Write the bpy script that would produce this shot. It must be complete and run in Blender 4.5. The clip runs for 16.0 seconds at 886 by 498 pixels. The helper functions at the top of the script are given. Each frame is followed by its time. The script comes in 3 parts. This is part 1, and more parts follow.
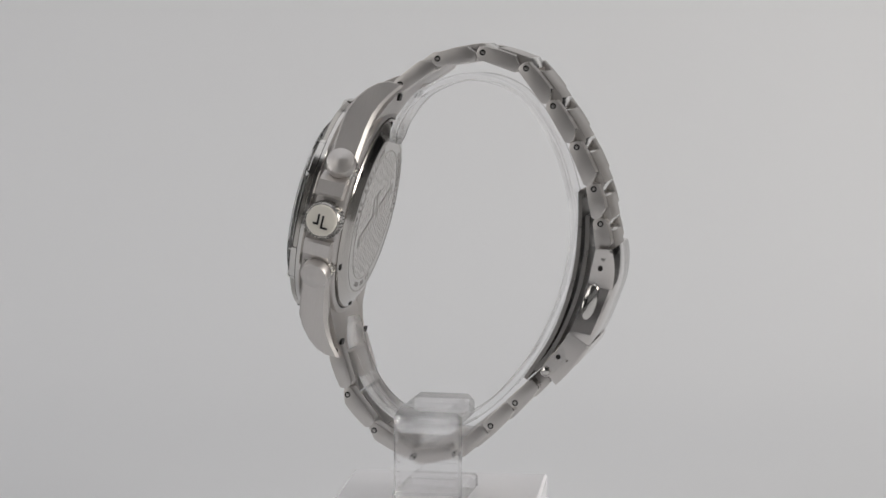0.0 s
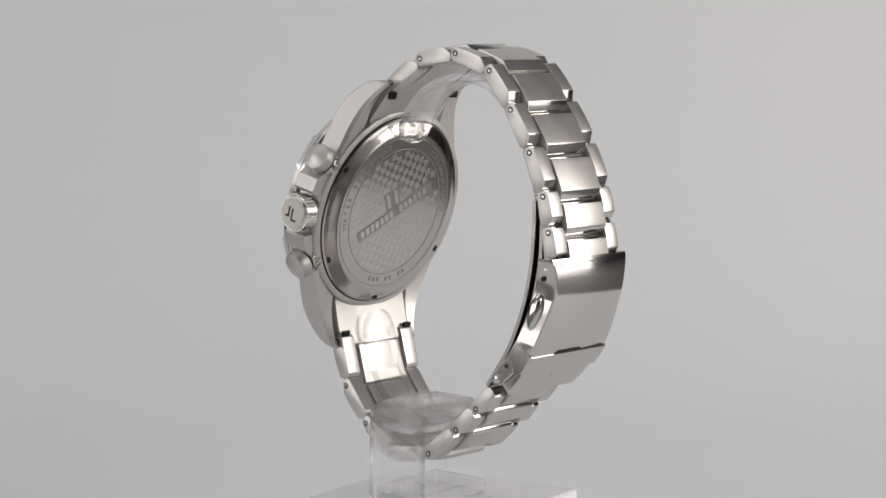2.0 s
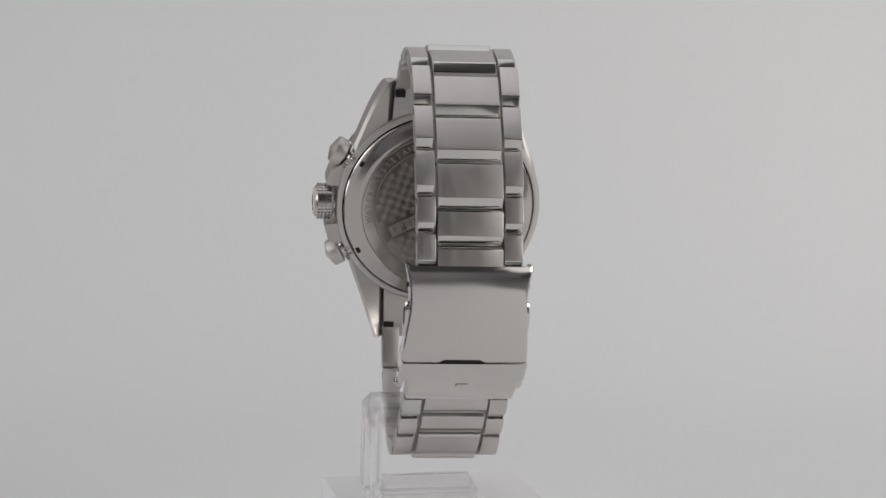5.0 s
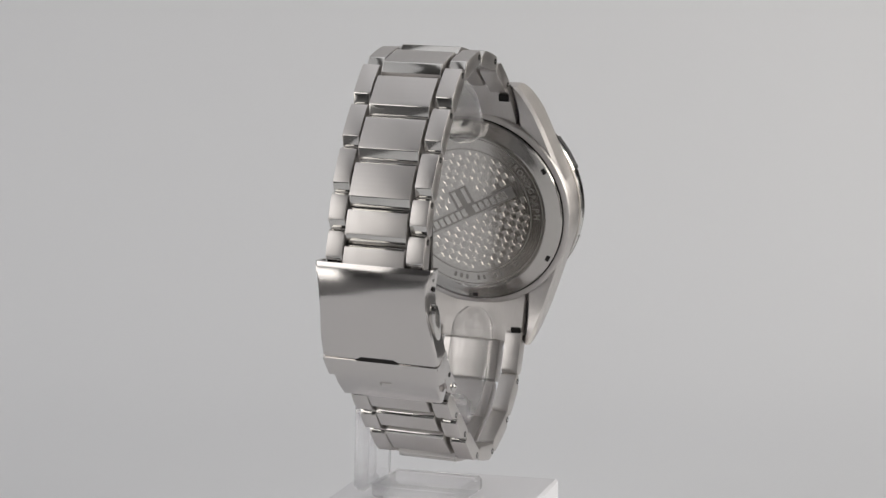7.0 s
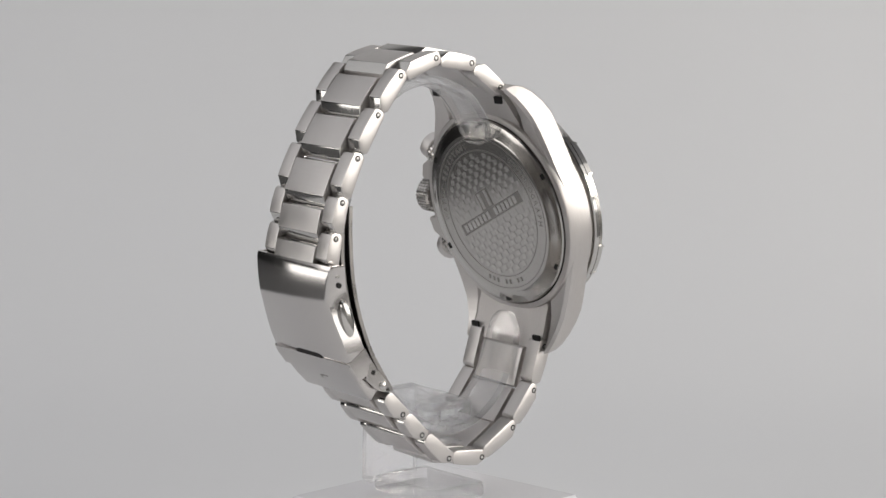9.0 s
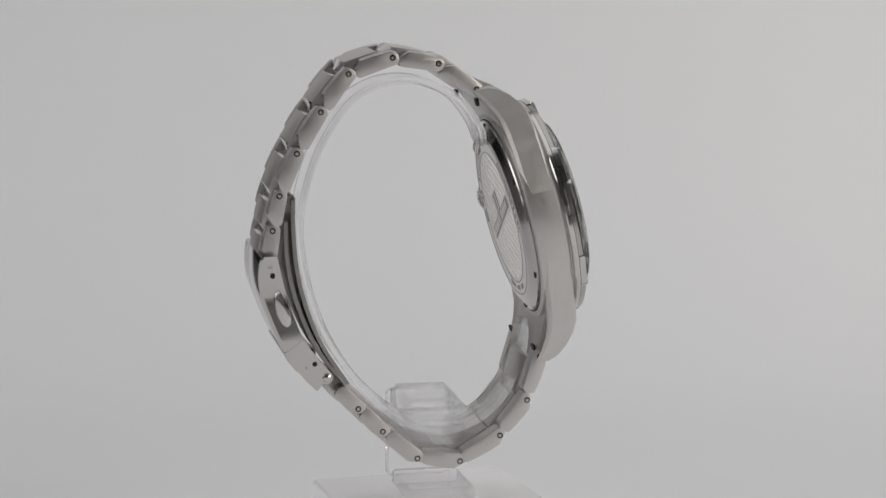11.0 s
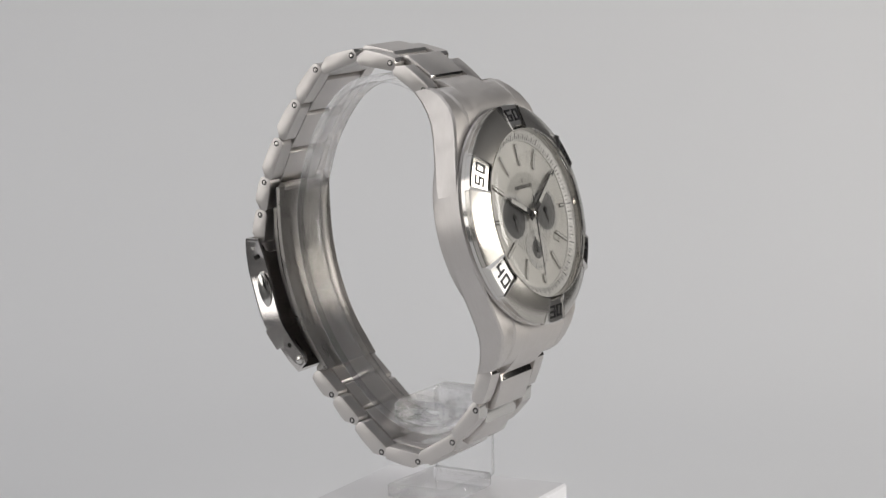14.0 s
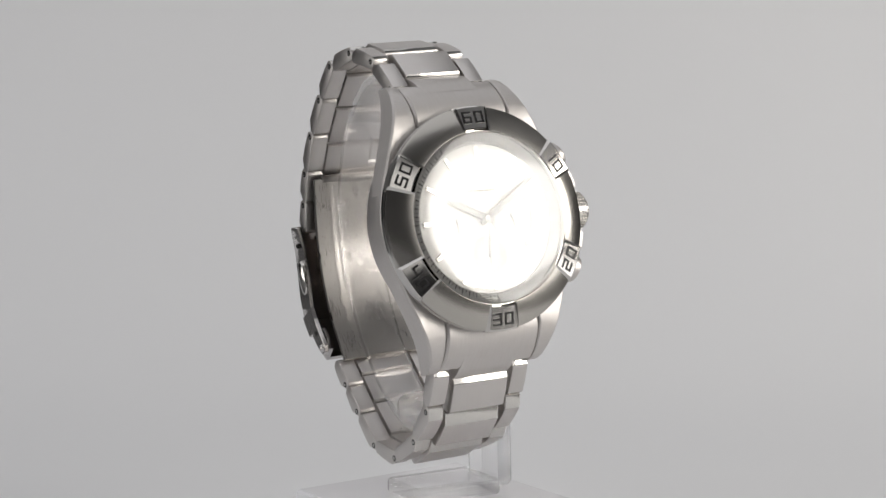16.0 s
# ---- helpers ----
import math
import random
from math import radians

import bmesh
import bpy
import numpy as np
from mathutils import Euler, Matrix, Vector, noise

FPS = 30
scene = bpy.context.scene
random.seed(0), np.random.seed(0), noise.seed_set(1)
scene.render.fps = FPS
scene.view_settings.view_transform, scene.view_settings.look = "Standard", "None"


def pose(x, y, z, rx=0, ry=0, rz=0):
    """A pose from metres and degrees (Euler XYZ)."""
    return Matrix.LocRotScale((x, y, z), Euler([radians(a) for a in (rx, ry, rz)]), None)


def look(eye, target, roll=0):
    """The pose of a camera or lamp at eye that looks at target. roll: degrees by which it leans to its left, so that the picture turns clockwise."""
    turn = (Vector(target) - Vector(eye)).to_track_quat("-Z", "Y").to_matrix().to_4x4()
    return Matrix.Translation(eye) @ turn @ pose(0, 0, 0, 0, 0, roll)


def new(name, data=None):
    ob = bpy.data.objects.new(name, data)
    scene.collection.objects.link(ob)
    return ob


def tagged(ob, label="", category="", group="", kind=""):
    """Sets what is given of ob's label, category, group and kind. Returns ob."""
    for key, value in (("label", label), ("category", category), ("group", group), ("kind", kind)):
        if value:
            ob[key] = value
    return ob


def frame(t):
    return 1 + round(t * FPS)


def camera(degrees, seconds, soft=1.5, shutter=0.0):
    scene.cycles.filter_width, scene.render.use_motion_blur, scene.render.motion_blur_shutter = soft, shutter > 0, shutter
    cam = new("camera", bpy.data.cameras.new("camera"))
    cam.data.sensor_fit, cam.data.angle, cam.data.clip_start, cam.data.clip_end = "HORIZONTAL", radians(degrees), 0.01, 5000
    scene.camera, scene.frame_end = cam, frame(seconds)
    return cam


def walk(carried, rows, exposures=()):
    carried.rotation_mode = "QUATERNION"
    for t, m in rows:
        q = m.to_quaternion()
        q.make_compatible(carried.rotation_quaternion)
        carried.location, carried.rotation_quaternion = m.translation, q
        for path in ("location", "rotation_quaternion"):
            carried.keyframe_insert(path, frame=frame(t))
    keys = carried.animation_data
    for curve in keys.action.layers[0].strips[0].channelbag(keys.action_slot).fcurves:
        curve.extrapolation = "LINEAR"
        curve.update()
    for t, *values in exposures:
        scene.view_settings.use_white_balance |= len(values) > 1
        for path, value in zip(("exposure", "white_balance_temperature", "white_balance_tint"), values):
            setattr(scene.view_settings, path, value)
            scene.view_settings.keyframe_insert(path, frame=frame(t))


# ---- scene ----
cam = camera(22.72, 16.0, soft=1.5)
EYE = (0.0, -0.45, 0.133)
AIM = (0.00154, 0.0, 0.07184)
walk(cam, [(0.0, look(EYE, AIM, -0.168)), (16.0, look(EYE, AIM, -0.168))])

# ---- world and light ----
world = bpy.data.worlds.new("studio")
scene.world = world
world.use_nodes = True
world.node_tree.nodes["Background"].inputs[0].default_value = (0.95, 0.97, 1.0, 1)
world.node_tree.nodes["Background"].inputs[1].default_value = 0.10


def softbox(name, eye, target, sx, sy, watts, colour):
    data = bpy.data.lights.new(name, "AREA")
    data.shape, data.size, data.size_y, data.energy, data.color = "RECTANGLE", sx, sy, watts, colour
    ob = new(name, data)
    ob.matrix_world = look(eye, target)
    return ob


WARM, CREAM, NEUTRAL = (1.0, 0.97, 0.94), (1.0, 0.95, 0.88), (0.985, 0.985, 1.01)
softbox("softbox_light_right", (0.58, -0.36, 0.33), (0, 0, 0.12), 0.66, 0.34, 0.56, WARM)
softbox("softbox_core_right", (0.62, -0.155, 0.235), (0, 0, 0.10), 0.58, 0.19, 2.3, CREAM)
softbox("softbox_low_right", (0.58, -0.10, 0.055), (0, 0, 0.07), 0.42, 0.09, 0.24, WARM)
softbox("softbox_light_left", (-0.60, -0.36, 0.33), (0, 0, 0.12), 0.60, 0.34, 0.88, WARM)
softbox("softbox_low_left", (-0.58, -0.10, 0.055), (0, 0, 0.07), 0.46, 0.09, 0.28, WARM)
softbox("tent_light_left", (-0.75, 0.05, 0.68), (0, 0.05, 0.30), 1.30, 0.80, 1.25, NEUTRAL)
softbox("softbox_light_top", (0.02, 0.05, 1.20), (0.01, 0.08, 0.0), 1.30, 1.30, 3.4, NEUTRAL)
scene.view_settings.exposure = 0.065


# ---- materials ----
def material(name, colour, rough=0.5, metal=0.0, **more):
    m = bpy.data.materials.new(name)
    m.use_nodes = True
    b = m.node_tree.nodes["Principled BSDF"]
    b.inputs["Base Color"].default_value = (*colour, 1)
    b.inputs["Roughness"].default_value = rough
    b.inputs["Metallic"].default_value = metal
    for key, value in more.items():
        b.inputs[key.replace("_", " ")].default_value = value
    return m


def node(m, kind, **sets):
    n = m.node_tree.nodes.new(kind)
    for key, value in sets.items():
        if key.startswith("in_"):
            n.inputs[key[3:].replace("_", " ")].default_value = value
        elif key == "operation":
            n.operation = value
        elif key == "noise_dimensions":
            n.noise_dimensions = value
    return n


def wire(m, a, out, b, into):
    m.node_tree.links.new(a.outputs[out], b.inputs[into])


def brushed(name, colour, rough, stretch, relief=0.05, radial=False):
    """Steel with a fine grain: stretch gives the grain's density along x, y and z per metre."""
    m = material(name, colour, rough, 1.0)
    b = m.node_tree.nodes["Principled BSDF"]
    coord = node(m, "ShaderNodeTexCoord")
    scale = node(m, "ShaderNodeVectorMath", operation="MULTIPLY")
    scale.inputs[1].default_value = stretch
    wire(m, coord, "Object", scale, 0)
    grain = node(m, "ShaderNodeTexNoise", in_Scale=1.0, in_Detail=3.0, in_Roughness=0.6)
    wire(m, scale, 0, grain, "Vector")
    cloud = node(m, "ShaderNodeTexNoise", in_Scale=160.0, in_Detail=2.0)
    wire(m, coord, "Object", cloud, "Vector")
    add = node(m, "ShaderNodeMath", operation="ADD")
    wire(m, grain, "Fac", add, 0)
    half = node(m, "ShaderNodeMath", operation="MULTIPLY")
    half.inputs[1].default_value = 0.5
    wire(m, cloud, "Fac", half, 0)
    wire(m, half, 0, add, 1)
    ramp = node(m, "ShaderNodeMapRange")
    for i, v in ((1, 0.45), (2, 1.05), (3, rough * 0.75), (4, rough * 1.35)):
        ramp.inputs[i].default_value = v
    wire(m, add, 0, ramp, 0)
    wire(m, ramp, 0, b, "Roughness")
    if relief:
        bump = node(m, "ShaderNodeBump", in_Strength=relief, in_Distance=0.00001)
        wire(m, grain, "Fac", bump, "Height")
        wire(m, bump, 0, b, "Normal")
    return m


STEEL = (0.65, 0.624, 0.606)
brush_along = brushed("brushed_steel_lengthwise", STEEL, 0.36, (200, 6000, 200), 0.12)
brush_case = brushed("brushed_steel_case", STEEL, 0.44, (900, 300, 4000), 0.0)
brush_hood = brushed("brushed_steel_hood", STEEL, 0.48, (6000, 250, 250), 0.05)
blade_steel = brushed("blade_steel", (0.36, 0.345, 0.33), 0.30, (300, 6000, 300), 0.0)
satin = brushed("satin_steel", (0.58, 0.565, 0.545), 0.24, (400, 4000, 400), 0.0)
polished = brushed("polished_steel", (0.66, 0.645, 0.62), 0.11, (700, 700, 700), 0.0)
# near-black colour stands in for shade inside slots, seams and pin rings
recess_shade = material("black_recess_shade", (0.02, 0.019, 0.018), 0.55, 0.6)
black_fill = material("black_enamel", (0.012, 0.012, 0.013), 0.30)
grey_fill = material("grey_engraving", (0.10, 0.097, 0.093), 0.45, 0.6)
engraved = material("engraved_steel", (0.38, 0.365, 0.345), 0.36, 1.0)
check_mat = material("frosted_checks", (0.64, 0.62, 0.59), 0.24, 1.0)
# crown cap: the polished metal's cream reflection is put into a matt base colour
cream = material("cream_reflection", (0.74, 0.71, 0.64), 0.32)
lume = material("white_lume", (0.80, 0.80, 0.77), 0.45)
tick_ink = material("dark_grey_print", (0.06, 0.06, 0.062), 0.5)

silver_paint = material("silver_paint", (0.72, 0.715, 0.70), 0.40, 0.15)
silver_dial = material("silver_sunray_dial", (0.88, 0.87, 0.84), 0.36, 0.6)
relief_grey = material("relief_grey", (0.46, 0.455, 0.44), 0.35, 0.5)
sub_grey = material("grey_subdial", (0.27, 0.27, 0.275), 0.30, 0.7)


def sunray(m, spread, relief):
    b = m.node_tree.nodes["Principled BSDF"]
    coord = node(m, "ShaderNodeTexCoord")
    split = node(m, "ShaderNodeSeparateXYZ")
    wire(m, coord, "Object", split, 0)
    turn = node(m, "ShaderNodeMath", operation="ARCTAN2")
    wire(m, split, 1, turn, 0)
    wire(m, split, 0, turn, 1)
    noise_tex = node(m, "ShaderNodeTexNoise", noise_dimensions="1D", in_Scale=40.0, in_Detail=4.0, in_Roughness=0.7)
    wire(m, turn, 0, noise_tex, "W")
    ramp = node(m, "ShaderNodeMapRange")
    for i, v in ((1, 0.3), (2, 0.7), (3, spread[0]), (4, spread[1])):
        ramp.inputs[i].default_value = v
    wire(m, noise_tex, "Fac", ramp, 0)
    wire(m, ramp, 0, b, "Roughness")
    bump = node(m, "ShaderNodeBump", in_Strength=relief, in_Distance=0.00004)
    wire(m, noise_tex, "Fac", bump, "Height")
    wire(m, bump, 0, b, "Normal")


sunray(silver_dial, (0.34, 0.46), 0.05)
back_plate = material("sunray_back_plate", (0.54, 0.52, 0.495), 0.28, 1.0)
sunray(back_plate, (0.14, 0.175), 0.002)


def clear_pane(name):
    """A thin flat pane: what lies behind is seen through it, with a surface gloss."""
    m = bpy.data.materials.new(name)
    m.use_nodes = True
    t = m.node_tree
    t.nodes.remove(t.nodes["Principled BSDF"])
    clear = node(m, "ShaderNodeBsdfTransparent")
    gloss = node(m, "ShaderNodeBsdfGlossy", in_Roughness=0.03)
    fres = node(m, "ShaderNodeFresnel", in_IOR=1.77)
    mix = node(m, "ShaderNodeMixShader")
    wire(m, fres, 0, mix, 0)
    wire(m, clear, 0, mix, 1)
    wire(m, gloss, 0, mix, 2)
    wire(m, mix, 0, t.nodes["Material Output"], 0)
    return m


crystal_mat = clear_pane("mineral_crystal")


def acrylic(name, through_share):
    m = bpy.data.materials.new(name)
    m.use_nodes = True
    t = m.node_tree
    b = t.nodes["Principled BSDF"]
    b.inputs["Base Color"].default_value = (0.985, 0.985, 0.99, 1)
    b.inputs["Transmission Weight"].default_value = 1.0
    b.inputs["IOR"].default_value = 1.42
    coord = node(m, "ShaderNodeTexCoord")
    scratch = node(m, "ShaderNodeTexNoise", in_Scale=220.0, in_Detail=4.0)
    wire(m, coord, "Object", scratch, "Vector")
    ramp = node(m, "ShaderNodeMapRange")
    for i, v in ((1, 0.4), (2, 0.7), (3, 0.0), (4, 0.012)):
        ramp.inputs[i].default_value = v
    wire(m, scratch, "Fac", ramp, 0)
    wire(m, ramp, 0, b, "Roughness")
    clear = node(m, "ShaderNodeBsdfTransparent")
    mix = node(m, "ShaderNodeMixShader", in_Fac=through_share)
    wire(m, b, 0, mix, 1)
    wire(m, clear, 0, mix, 2)
    wire(m, mix, 0, t.nodes["Material Output"], 0)
    return m


acrylic_mat = acrylic("clear_acrylic", 0.50)
block_mat = material("white_acrylic", (0.90, 0.90, 0.93), 0.10, 0.0)


def paper(name, colour, rough):
    m = material(name, colour, rough)
    b = m.node_tree.nodes["Principled BSDF"]
    coord = node(m, "ShaderNodeTexCoord")
    fibre = node(m, "ShaderNodeTexNoise", in_Scale=900.0, in_Detail=3.0)
    wide = node(m, "ShaderNodeTexNoise", in_Scale=3.0, in_Detail=2.0)
    wire(m, coord, "Object", fibre, "Vector")
    wire(m, coord, "Object", wide, "Vector")
    tint = node(m, "ShaderNodeMixRGB")
    tint.inputs[1].default_value = (*[c * 0.97 for c in colour], 1)
    tint.inputs[2].default_value = (*[min(1, c * 1.03) for c in colour], 1)
    wire(m, wide, "Fac", tint, 0)
    wire(m, tint, 0, b, "Base Color")
    bump = node(m, "ShaderNodeBump", in_Strength=0.05, in_Distance=0.0003)
    wire(m, fibre, "Fac", bump, "Height")
    wire(m, bump, 0, b, "Normal")
    return m


paper_mat = paper("white_backdrop_paper", (0.775, 0.783, 0.80), 0.75)
room_mat = paper("light_grey_paint", (0.60, 0.60, 0.605), 0.9)
floor_mat = paper("grey_studio_floor", (0.12, 0.12, 0.122), 0.8)
white_card_mat = paper("white_reflection_card", (0.82, 0.82, 0.825), 0.9)
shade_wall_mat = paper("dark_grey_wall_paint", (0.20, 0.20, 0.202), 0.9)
dark_card_mat = paper("dark_reflection_card", (0.035, 0.035, 0.037), 0.8)

# ---- frames of reference, in millimetres ----
# the bracelet's own upright plane: x away from the dial, y to nine o'clock, z up
WATCH = Matrix(((0.97326, 0.22957, 0.00733, 0.001059),
                (-0.22969, 0.97277, 0.03107, 0.004489),
                (0.0, -0.03193, 0.99949, 0.132853),
                (0, 0, 0, 1)))
WATCH = WATCH @ Matrix.Translation((0, -0.0005, 0)) @ Matrix.Rotation(radians(1.0), 4, "Z")
LEAN = radians(13.5)
MM = 0.001


def at_mm(x, y, z):
    return Matrix.Translation((x * MM, y * MM, z * MM))


def axes(x, y, z, origin):
    """A pose from three unit axes and an origin in millimetres."""
    m = Matrix((x, y, z)).transposed().to_4x4()
    m.translation = Vector(origin) * MM
    return m


DIAL = WATCH @ axes((0, -1, 0), (math.sin(LEAN), 0, math.cos(LEAN)), (-math.cos(LEAN), 0, math.sin(LEAN)),
                    (-21.55, 0.0, -52.6))     # x to three o'clock, y to twelve, z out of the dial
BACK = DIAL @ axes((-1, 0, 0), (0, 1, 0), (0, 0, -1), (0, 0, 0))
REST = {}


def part(name, shape, mat, parent, label="", m=None, smooth=True):
    """Links a bmesh in millimetres (or a finished mesh) as one mesh object under parent, at the pose m in the thing's space."""
    if isinstance(shape, bmesh.types.BMesh):
        me = bpy.data.meshes.new(name)
        bmesh.ops.transform(shape, matrix=Matrix.Scale(MM, 4), verts=shape.verts)
        bmesh.ops.recalc_face_normals(shape, faces=shape.faces)
        for f in shape.faces:
            f.smooth = smooth
        shape.to_mesh(me)
        shape.free()
        if smooth:
            me.set_sharp_from_angle(angle=radians(28))
        for k in (mat if isinstance(mat, (list, tuple)) else [mat]):
            me.materials.append(k)
    else:
        me = shape
    ob = new(name, me)
    ob.parent = parent
    REST[ob] = m if m is not None else REST.get(parent, Matrix())
    ob.matrix_basis = REST.get(parent, Matrix()).inverted() @ REST[ob]
    if label:
        tagged(ob, label)
    return ob


def thing(name, label, category, z=0.0, group=""):
    ob = new(name)
    ob.location = (0, 0, z)
    REST[ob] = Matrix()
    ob.empty_display_size = 0.01
    return tagged(ob, label, category, group)


# ---- shapes ----
def prism(outline, y0, y1, bevel=0.0, bm=None, segments=1):
    """An outline in x and z, extruded along y."""
    bm = bm or bmesh.new()
    a = [bm.verts.new((x, y0, z)) for x, z in outline]
    b = [bm.verts.new((x, y1, z)) for x, z in outline]
    n = len(outline)
    fs = [bm.faces.new(a), bm.faces.new(list(reversed(b)))]
    fs += [bm.faces.new((a[i], b[i], b[(i + 1) % n], a[(i + 1) % n])) for i in range(n)]
    bmesh.ops.recalc_face_normals(bm, faces=fs)
    if bevel:
        es = {e for f in fs for e in f.edges}
        bmesh.ops.bevel(bm, geom=list(es), offset=bevel, segments=segments, affect="EDGES", profile=0.6)
    return bm


def box(x0, x1, y0, y1, z0, z1, bevel=0.0, bm=None):
    return prism([(x0, z0), (x1, z0), (x1, z1), (x0, z1)], y0, y1, bevel, bm)


def lathe(profile, count=96, bm=None, closed=False, m=None):
    """A profile of radius and height turned about z; a radius of 0 closes it."""
    bm = bm or bmesh.new()
    rings = []
    made = []
    for r, h in profile:
        if r < 1e-6:
            ring = [bm.verts.new((0, 0, h))]
        else:
            ring = [bm.verts.new((r * math.cos(2 * math.pi * i / count), r * math.sin(2 * math.pi * i / count), h)) for i in range(count)]
        rings.append(ring)
        made += ring
    todo = list(zip(rings, rings[1:])) + ([(rings[-1], rings[0])] if closed else [])
    for a, b in todo:
        for i in range(count):
            j = (i + 1) % count
            if len(a) == 1 and len(b) > 1:
                bm.faces.new((a[0], b[i], b[j]))
            elif len(b) == 1 and len(a) > 1:
                bm.faces.new((a[i], b[0], a[j]))
            elif len(a) > 1:
                bm.faces.new((a[i], b[i], b[j], a[j]))
    if m is not None:
        bmesh.ops.transform(bm, matrix=m, verts=made)
    return bm


def loft(sections, bm=None, cap=True):
    """Joins closed sections (lists of points, equal in number) one after another."""
    bm = bm or bmesh.new()
    rings = [[bm.verts.new(p) for p in s] for s in sections]
    n = len(rings[0])
    for a, b in zip(rings, rings[1:]):
        for i in range(n):
            j = (i + 1) % n
            bm.faces.new((a[i], a[j], b[j], b[i]))
    if cap:
        bm.faces.new(rings[0])
        bm.faces.new(list(reversed(rings[-1])))
    return bm


def spline(points, steps):
    """A smooth line through points (Catmull-Rom)."""
    p = [Vector(q) for q in points]
    p = [2 * p[0] - p[1]] + p + [2 * p[-1] - p[-2]]
    out = []
    for i in range(1, len(p) - 2):
        a, b, c, d = p[i - 1:i + 3]
        for k in range(steps):
            t = k / steps
            out.append(0.5 * (2 * b + (c - a) * t + (2 * a - 5 * b + 4 * c - d) * t * t + (3 * b - a - 3 * c + d) * t ** 3))
    out.append(p[-2])
    return out


def letters(text, size, depth):
    """The letters as a mesh in millimetres, centred at the origin, in x and y."""
    cu = bpy.data.curves.new("letters", "FONT")
    cu.body, cu.size, cu.extrude, cu.align_x, cu.align_y = text, size, depth, "CENTER", "CENTER"
    cu.resolution_u = 3
    ob = new("letters", cu)
    me = bpy.data.meshes.new_from_object(ob.evaluated_get(bpy.context.evaluated_depsgraph_get()))
    bpy.data.objects.remove(ob)
    bpy.data.curves.remove(cu)
    return me


def merge_in(bm, me, m):
    start = len(bm.verts)
    bm.from_mesh(me)
    bm.verts.ensure_lookup_table()
    bmesh.ops.transform(bm, matrix=m, verts=bm.verts[start:])


# ---- the setting ----
def setting():
    bm = bmesh.new()
    line = [(-0.6, 0.0), (0.14, 0.0)]
    line += [(0.14 + 0.24 * math.sin(a), 0.24 - 0.24 * math.cos(a)) for a in [radians(6 * k) for k in range(1, 16)]]
    line += [(0.38, 0.4), (0.38, 0.6)]
    front = [(bm.verts.new((-0.18, y, z)), bm.verts.new((0.18, y, z))) for y, z in line]
    back = [(bm.verts.new((-0.18, y + (0.002 if z > 0.02 else 0), z - 0.002)), bm.verts.new((0.18, y + (0.002 if z > 0.02 else 0), z - 0.002))) for y, z in line]
    for (a, b), (c, d) in zip(front, front[1:]):
        bm.faces.new((a, b, d, c))
    for (a, b), (c, d) in zip(back, back[1:]):
        bm.faces.new((a, c, d, b))
    me = bpy.data.meshes.new("backdrop")
    for f in bm.faces:
        f.smooth = True
    bm.to_mesh(me)
    bm.free()
    me.materials.append(paper_mat)
    tagged(new("backdrop", me), "seamless white paper sweep behind and under the watch", "backdrop", kind="structure")
    # baseboards are unseen strips added for the steel to reflect: south white, others dark
    for name, x0, x1, y0, y1, z0, z1, mat in (
            ("floor", -1.0, 1.0, -1.3, 1.1, -0.10, -0.004, floor_mat), ("ceiling", -1.0, 1.0, -1.3, 1.1, 1.55, 1.65, room_mat),
            ("wall_north", -1.0, 1.0, 1.1, 1.2, -0.1, 1.65, room_mat), ("wall_south", -1.0, 1.0, -1.4, -1.3, -0.1, 1.65, shade_wall_mat),
            ("wall_east", 1.0, 1.1, -1.4, 1.2, -0.1, 1.65, room_mat), ("wall_west", -1.1, -1.0, -1.4, 1.2, -0.1, 1.65, room_mat),
            ("baseboard_north", -0.98, 0.98, 1.08, 1.097, -0.004, 0.28, dark_card_mat), ("baseboard_south", -0.98, 0.98, -1.297, -1.28, -0.004, 0.22, white_card_mat),
            ("baseboard_east", 0.98, 0.997, -1.297, 1.097, -0.004, 0.28, dark_card_mat), ("baseboard_west", -0.997, -0.98, -1.297, 1.097, -0.004, 0.28, dark_card_mat)):
        me = bpy.data.meshes.new(name)
        b = box(x0, x1, y0, y1, z0, z1)
        b.to_mesh(me)
        b.free()
        me.materials.append(mat)
        tagged(new(name, me), "plain painted unseen studio " + name.split("_")[0], name.split("_")[0], kind="structure")


setting()


# ---- the display block ----
def display_block():
    ob = thing("display_block", "square glossy white acrylic block under the watch stand", "block", 0.0)
    part("block", box(-21.2, 21.2, -21.2, 21.2, 0, 20, 0.5), block_mat, ob, m=pose(0.0004, 0, 0, 0, 0, -7.3))
    return ob


block = display_block()


